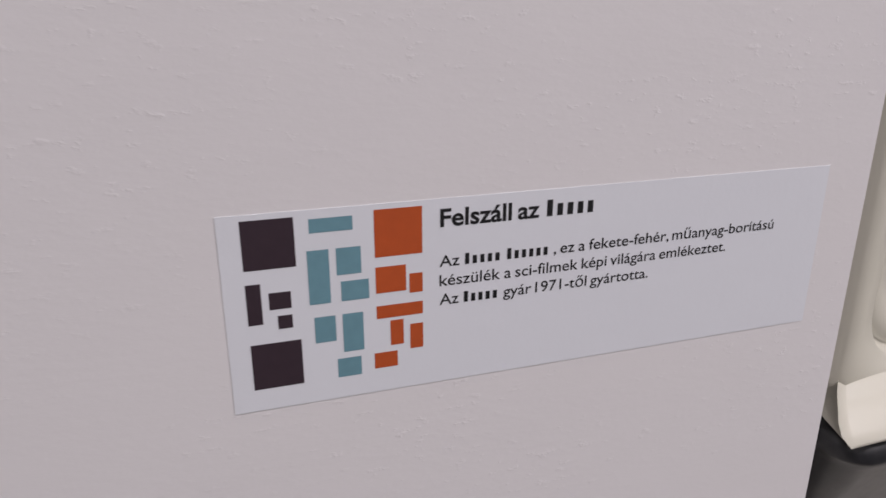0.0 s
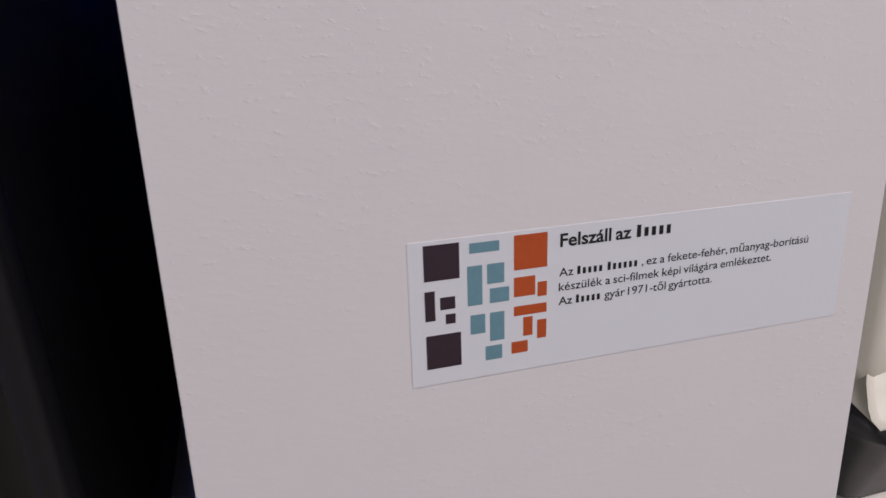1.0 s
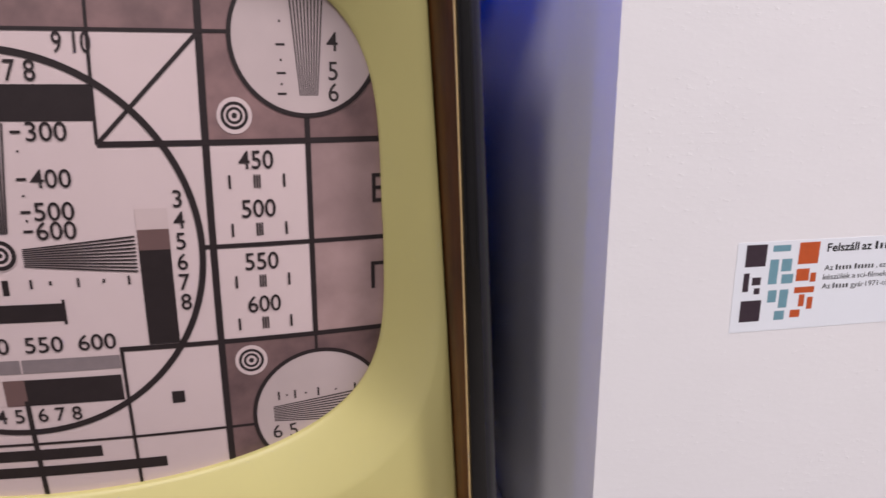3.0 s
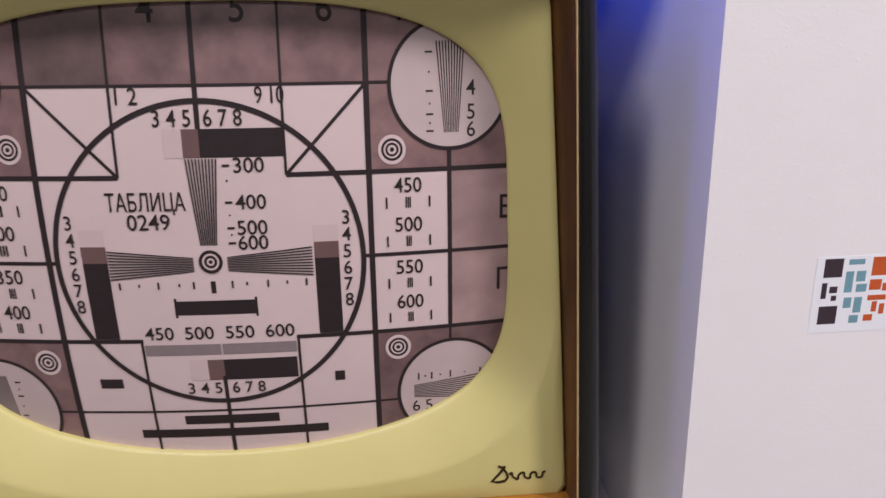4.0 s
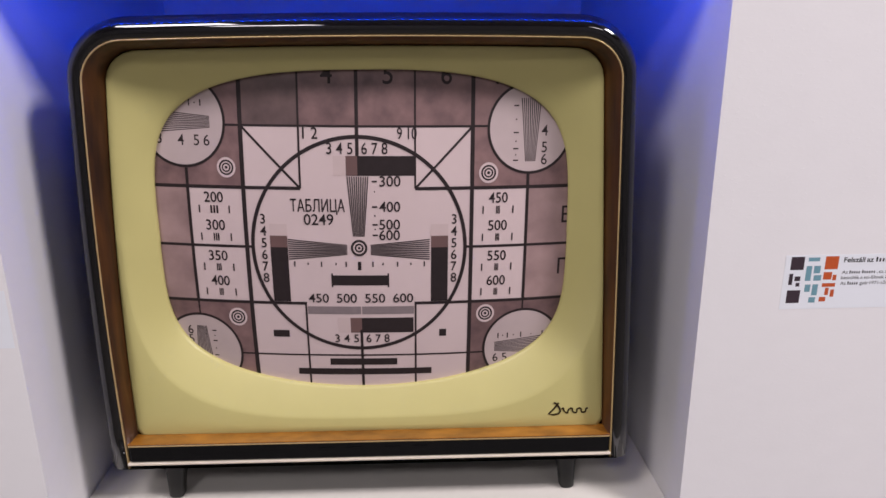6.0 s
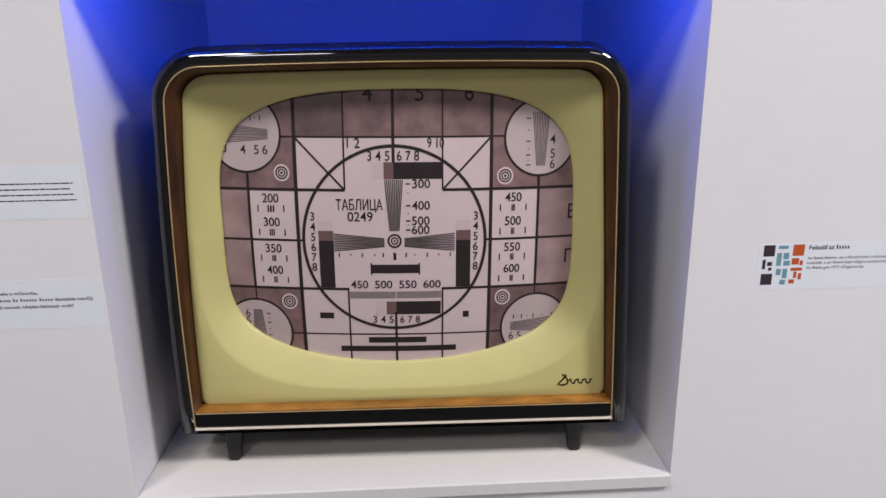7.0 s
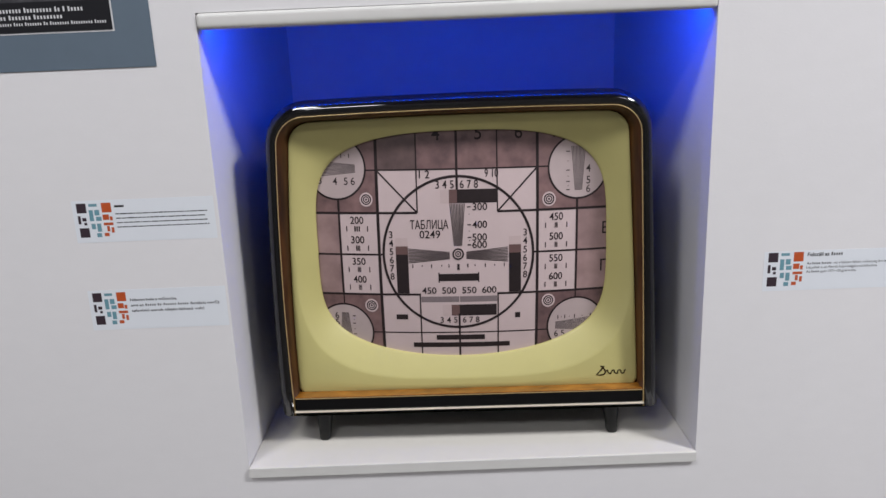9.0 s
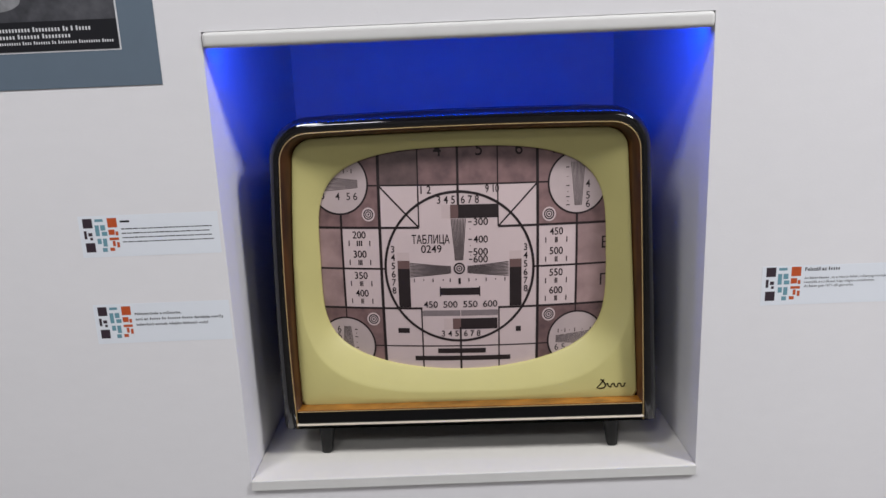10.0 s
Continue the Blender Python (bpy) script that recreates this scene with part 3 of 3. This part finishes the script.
for side, rows in ((-1, (-1.16, -0.92, -0.68, -0.42, -0.24)), (1, (0.24, 0.42, 0.68, 0.92, 1.16))):
    for q, i in enumerate(rows):
        small = (q % 2 == 1)
        printed("tick", INK, line(i, -0.30 if small else -0.33, i, -0.26 if small else -0.24, 0.022, 6))
for j, small in ((2.32, False), (2.1, True), (1.89, False), (1.75, True), (1.63, False), (1.53, True), (1.44, False)):
    printed("tick", INK, line(2.765 - (0.01 if small else 0.045), j, 2.765 + (0.01 if small else 0.045), j, 0.022, 6))
for i, small in ((-3.15, False), (-3.0, True), (-2.88, False), (-2.78, True), (-2.68, False)):
    printed("tick", INK, line(i, 2.34 - (0.01 if small else 0.05), i, 2.34 + (0.01 if small else 0.05), 0.022, 6))
for j, small in ((-1.58, False), (-1.68, True), (-1.78, False), (-1.93, True), (-2.07, False), (-2.25, True)):
    printed("tick", INK, line(-2.77 - (0.01 if small else 0.04), j, -2.77 + (0.01 if small else 0.04), j, 0.022, 6))
for i, small in ((2.56, False), (2.65, True), (2.74, False), (2.86, True), (3.0, False), (3.2, True), (3.42, False)):
    printed("tick", INK, line(i, -1.69 - (0.01 if small else 0.05), i, -1.69 + (0.01 if small else 0.05), 0.022, 6))

# ---- labels on the wall ----


def flat_text(parent, text, x, z, h, width, material, y, name="text_line", weight=0.004):
    """One line of type from x on, its base at z. A word in brackets becomes a row of plain letter-high bars."""
    words = text.split(" ")
    plan, cursor, bars = [], 0.0, []
    for w in words:
        if w.startswith("["):
            k = len(w.strip("[].,")) 
            for q in range(k):
                tall = 1.0 if q == 0 else 0.74
                bars.append((cursor + 0.62 * q + 0.08, cursor + 0.62 * q + 0.42, tall))
            cursor += 0.62 * k
            plan.append(None)
        else:
            vs, fs, x0, x1 = lettering(w, weight)
            plan.append((cursor - x0, vs, fs))
            cursor += x1 - x0
        cursor += 0.36
    k = width / (cursor - 0.36)
    verts, faces = [], []
    for item in plan:
        if item:
            off, vs, fs = item
            n = len(verts)
            verts += [(x + (off + a) * k, y, z + b * h) for a, b in vs]
            faces += [tuple(n + q for q in fc) for fc in fs]
    for a, b, tall in bars:
        n = len(verts)
        verts += [(x + a * k, y, z), (x + b * k, y, z), (x + b * k, y, z + tall * h), (x + a * k, y, z + tall * h)]
        faces.append((n, n + 1, n + 2, n + 3))
    return raw_part(name, verts, faces, material, parent)


def plate(parent, name, x0, x1, z0, z1, y, material, label=""):
    return raw_part(name, [(x0, y, z0), (x1, y, z0), (x1, y, z1), (x0, y, z1)], [(0, 1, 2, 3)], material, parent, label)


def emblem_blocks(parent, size):
    """Plain colour blocks: plum, teal and orange, in a square field that starts at the parent's origin and goes down."""
    m = size / 25
    y = -0.00025
    for x0, x1, z0, z1, mt in (
        (0, 7, 0, 7, PLUM), (0, 7, 18, 25, PLUM), (18, 25, 0, 7, RUST),
        (0, 2, 9, 15, PLUM), (3, 6, 10.5, 13, PLUM), (4, 6, 14, 16, PLUM), (9, 15, 0.5, 2.5, TEAL), (8.5, 11.5, 5, 13, TEAL), (12.5, 16, 5, 9, TEAL), (13, 17, 10, 13, TEAL),
        (9, 12, 15, 19, TEAL), (13, 16, 15, 21, TEAL), (12, 15.5, 22, 25, TEAL), (18, 22.5, 8.5, 12.5, RUST), (23, 25, 10, 13, RUST), (18, 25, 14.5, 16.5, RUST), (20, 22, 17, 21, RUST), (17.5, 21, 22, 24.5, RUST), (23, 25, 18, 22, RUST),
    ):
        plate(parent, "colour_block", x0 * m, x1 * m, -z1 * m, -z0 * m, y, mt)


def label_strip(x, z, size, x0, x1, z0, z1, label, turn=0.0):
    ob = tagged(empty("wall_label", pose(x, 0, z, 0, turn, 0)), label, "label", "wall labels")
    bm = bmesh.new()
    box(bm, x0, x1, -0.00018, -0.00002, z0, z1)
    part("film", bm, FILM, ob, "pale bluish adhesive film")
    emblem_blocks(ob, size)
    return ob


one = label_strip(0, 1.2604, 0.0462, -0.0055, 0.1815, -0.0525, 0.0015, "pale adhesive wall label with colour blocks and black type", 0.15)
flat_text(one, "Felszáll az [xxxxx]", 0.0512, -0.0062, 0.0047, 0.0468, TYPE, -0.00027, weight=0.022)
flat_text(one, "Az [xxxxx] [xxxxxx] , ez a fekete-fehér, műanyag-borítású", 0.0510, -0.0176, 0.0032, 0.1115, TYPE, -0.00027)
flat_text(one, "készülék a sci-filmek képi világára emlékeztet.", 0.0510, -0.0232, 0.0032, 0.0940, TYPE, -0.00027)
flat_text(one, "Az [xxxxx] gyár 1971-től gyártotta.", 0.0510, -0.0288, 0.0032, 0.0665, TYPE, -0.00027)

two = label_strip(-0.899, 1.363, 0.045, -0.0055, 0.178, -0.052, 0.0035, "pale adhesive wall label with colour blocks and small unreadable type")
rng = random.Random(5)


def bar_line(parent, x, z, h, width, material=TYPE, y=-0.00027):
    cursor = 0.0
    while cursor < width - h:
        w = min(h * rng.uniform(1.2, 6.5), width - cursor)
        top = z + h * rng.choice((0.8, 0.85, 0.95))
        verts, faces = [(x + cursor, y, z), (x + cursor + w, y, z), (x + cursor + w, y, top), (x + cursor, y, top)], [(0, 1, 2, 3)]
        raw_part("type_bar", verts, faces, material, parent)
        cursor += w + h * 0.55


bar_line(two, 0.049, -0.0065, 0.0028, 0.013)
for k in range(4):
    bar_line(two, 0.0495, -0.0158 - 0.0058 * k, 0.0015, (0.119, 0.117, 0.118, 0.120)[k])

three = label_strip(-0.8975, 1.242, 0.0445, -0.0055, 0.178, -0.052, 0.0035, "pale adhesive wall label with colour blocks and three bold lines")
flat_text(three, "Nézzen bele a műsorba,", 0.0495, -0.0128, 0.0034, 0.063, TYPE, -0.00027, weight=0.02)
flat_text(three, "ami az [xxxxx] [xx] [xxxxxx] [xxxxx] fantázia nevű)", 0.0495, -0.0204, 0.0034, 0.1185, TYPE, -0.00027, weight=0.02)
flat_text(three, "televízió annak idején látható volt!", 0.0495, -0.0280, 0.0034, 0.0975, TYPE, -0.00027, weight=0.02)

# ---- poster ----
poster = tagged(empty("poster_board", pose(-0.7705, 0, 1.5298)), "slate-blue exhibition board with a dark captioned photograph", "poster")
bm = bmesh.new()
box(bm, -0.62, 0.0, -0.0012, -0.0001, 0.0, 0.62, 0.0003)
part("board", bm, SLATE, poster)
plate(poster, "photo_border", -0.57, -0.0445, 0.0435, 0.57, -0.0015, WHITE_INK, "thin white photograph border")
photo = plate(poster, "photograph", -0.568, -0.0465, 0.0455, 0.568, -0.0018, PHOTO, "dark grey mottled photograph")
tub = []
for k in range(32):
    a = 2 * math.pi * k / 32
    tub.append((-0.196 + 0.036 * math.cos(a), -0.0021, 0.106 + 0.014 * math.sin(a)))
raw_part("pale_basin", tub, [tuple(range(32))], BASIN, photo, "pale round basin in the photograph")
plate(photo, "caption_band", -0.568, -0.0465, 0.0455, 0.0805, -0.0022, PHOTO_BLACK)
for z, h, x1, words in (
    (0.0685, 0.0056, -0.078, "[xxxxxxxxxxxxxxxx] [xxxxxxxxx] [xx] [x] [xxxxx]"),
    (0.0605, 0.0054, -0.104, "[x] [xxxxxxxxx] [xxxxxxx] [xxxxxxxxx]"),
    (0.0535, 0.0040, -0.052, "[xxxxxxxxxxxxxxxx] [xxxx] [xxxxxxx] [xx] [xxxxxxxx] [xxxxxxxxx] [xxxxx]"),
):
    flat_text(photo, words, -0.215, z, h, x1 + 0.215, WHITE_INK, -0.0025, name="caption_line")

# ---- neighbouring set: an ivory moulded case in a dark tray ----
NEXT_SHELF = 1.010
nb = tagged(empty("television", pose(0.536, 0.0, NEXT_SHELF)), "ivory plastic television on a dark grey base in the next niche", "television")


def rounded(hx, z0, z1, r, d, n=12):
    """A closed rounded rectangle in world heights, at the depth d."""
    pts = []
    for cx, cz, a0 in ((hx - r, z1 - r, 0), (-hx + r, z1 - r, 90), (-hx + r, z0 + r, 180), (hx - r, z0 + r, 270)):
        for k in range(n + 1):
            a = radians(a0 + 90 * k / n)
            pts.append((cx + r * math.cos(a), d, cz + r * math.sin(a) - NEXT_SHELF))
    return pts


FACE = 1.109
v, f = loft([
    rounded(0.205, 1.14, 1.42, 0.06, 0.40), rounded(0.224, 1.105, 1.468, 0.03, 0.20), rounded(0.229, FACE - 0.012, 1.474, 0.022, 0.094), rounded(0.2285, FACE - 0.011, 1.473, 0.022, 0.088), rounded(0.226, FACE - 0.008, 1.470, 0.022, 0.085),
    rounded(0.2105, FACE + 0.010, 1.452, 0.034, 0.0875), rounded(0.2085, FACE + 0.012, 1.450, 0.034, 0.096), rounded(0.2055, FACE + 0.015, 1.447, 0.033, 0.098), rounded(0.2035, FACE + 0.017, 1.445, 0.032, 0.0955),
    rounded(0.190, FACE + 0.031, 1.431, 0.030, 0.100), rounded(0.187, FACE + 0.034, 1.428, 0.028, 0.106),
])
raw_part("case", v, f, IVORY, nb, "ivory moulded plastic case", True)
v, f = loft([rounded(0.1875, FACE + 0.0335, 1.4285, 0.028, 0.1055), rounded(0.12, 1.21, 1.36, 0.05, 0.101)], True)
raw_part("tube_face", v, f, SCREEN_DARK, nb, "dark glossy picture tube", True)
# the lower lip juts forward and looks up
LIP_PROFILE = ((0.2240, 0.096, FACE + 0.006), (0.2265, 0.0868, FACE + 0.005), (0.2295, 0.0835, FACE), (0.2345, 0.0775, 1.1055), (0.2405, 0.070, 1.1000), (0.2425, 0.065, 1.0955), (0.2410, 0.0608, 1.0918), (0.2395, 0.0605, 1.0902), (0.2270, 0.070, 1.0885), (0.2200, 0.11, 1.0880))
v, f = [], []
for sx in (-1, -0.97, -0.5, 0.5, 0.97, 1):
    v += [(sx * hx, y, z - NEXT_SHELF) for hx, y, z in LIP_PROFILE]
n = len(LIP_PROFILE)
for q in range(5):
    f += [(q * n + k, q * n + (k + 1) % n, (q + 1) * n + (k + 1) % n, (q + 1) * n + k) for k in range(n)]
f += [tuple(range(n)), tuple(range(6 * n - 1, 5 * n - 1, -1))]
raw_part("lower_lip", v, f, IVORY, nb, "bright ivory lip along the foot of the case", True)


def tray(hx, y0, z, r=0.012, y1=0.34):
    """A closed loop in plan with rounded front corners."""
    pts = [(hx, y1, z - NEXT_SHELF), (-hx, y1, z - NEXT_SHELF)]
    pts += [(-hx + r - r * math.cos(a), y0 + r - r * math.sin(a), z - NEXT_SHELF) for a in (math.pi / 2 * k / 6 for k in range(7))]
    pts += [(hx - r + r * math.sin(a), y0 + r - r * math.cos(a), z - NEXT_SHELF) for a in (math.pi / 2 * k / 6 for k in range(7))]
    return pts


v, f = loft([tray(0.219, 0.096, NEXT_SHELF + 0.0004), tray(0.222, 0.092, NEXT_SHELF + 0.004), tray(0.229, 0.068, 1.066, 0.016), tray(0.2345, 0.0605, 1.0745, 0.018), tray(0.236, 0.0605, 1.0765, 0.018), tray(0.236, 0.0665, 1.0876, 0.02), tray(0.226, 0.08, 1.0872)], True)
f.append(tuple(range(15, -1, -1)))
raw_part("base", v, f, DARK_PLASTIC, nb, "dark grey moulded base", True)
bpy.data.objects.remove(FONT_OB)
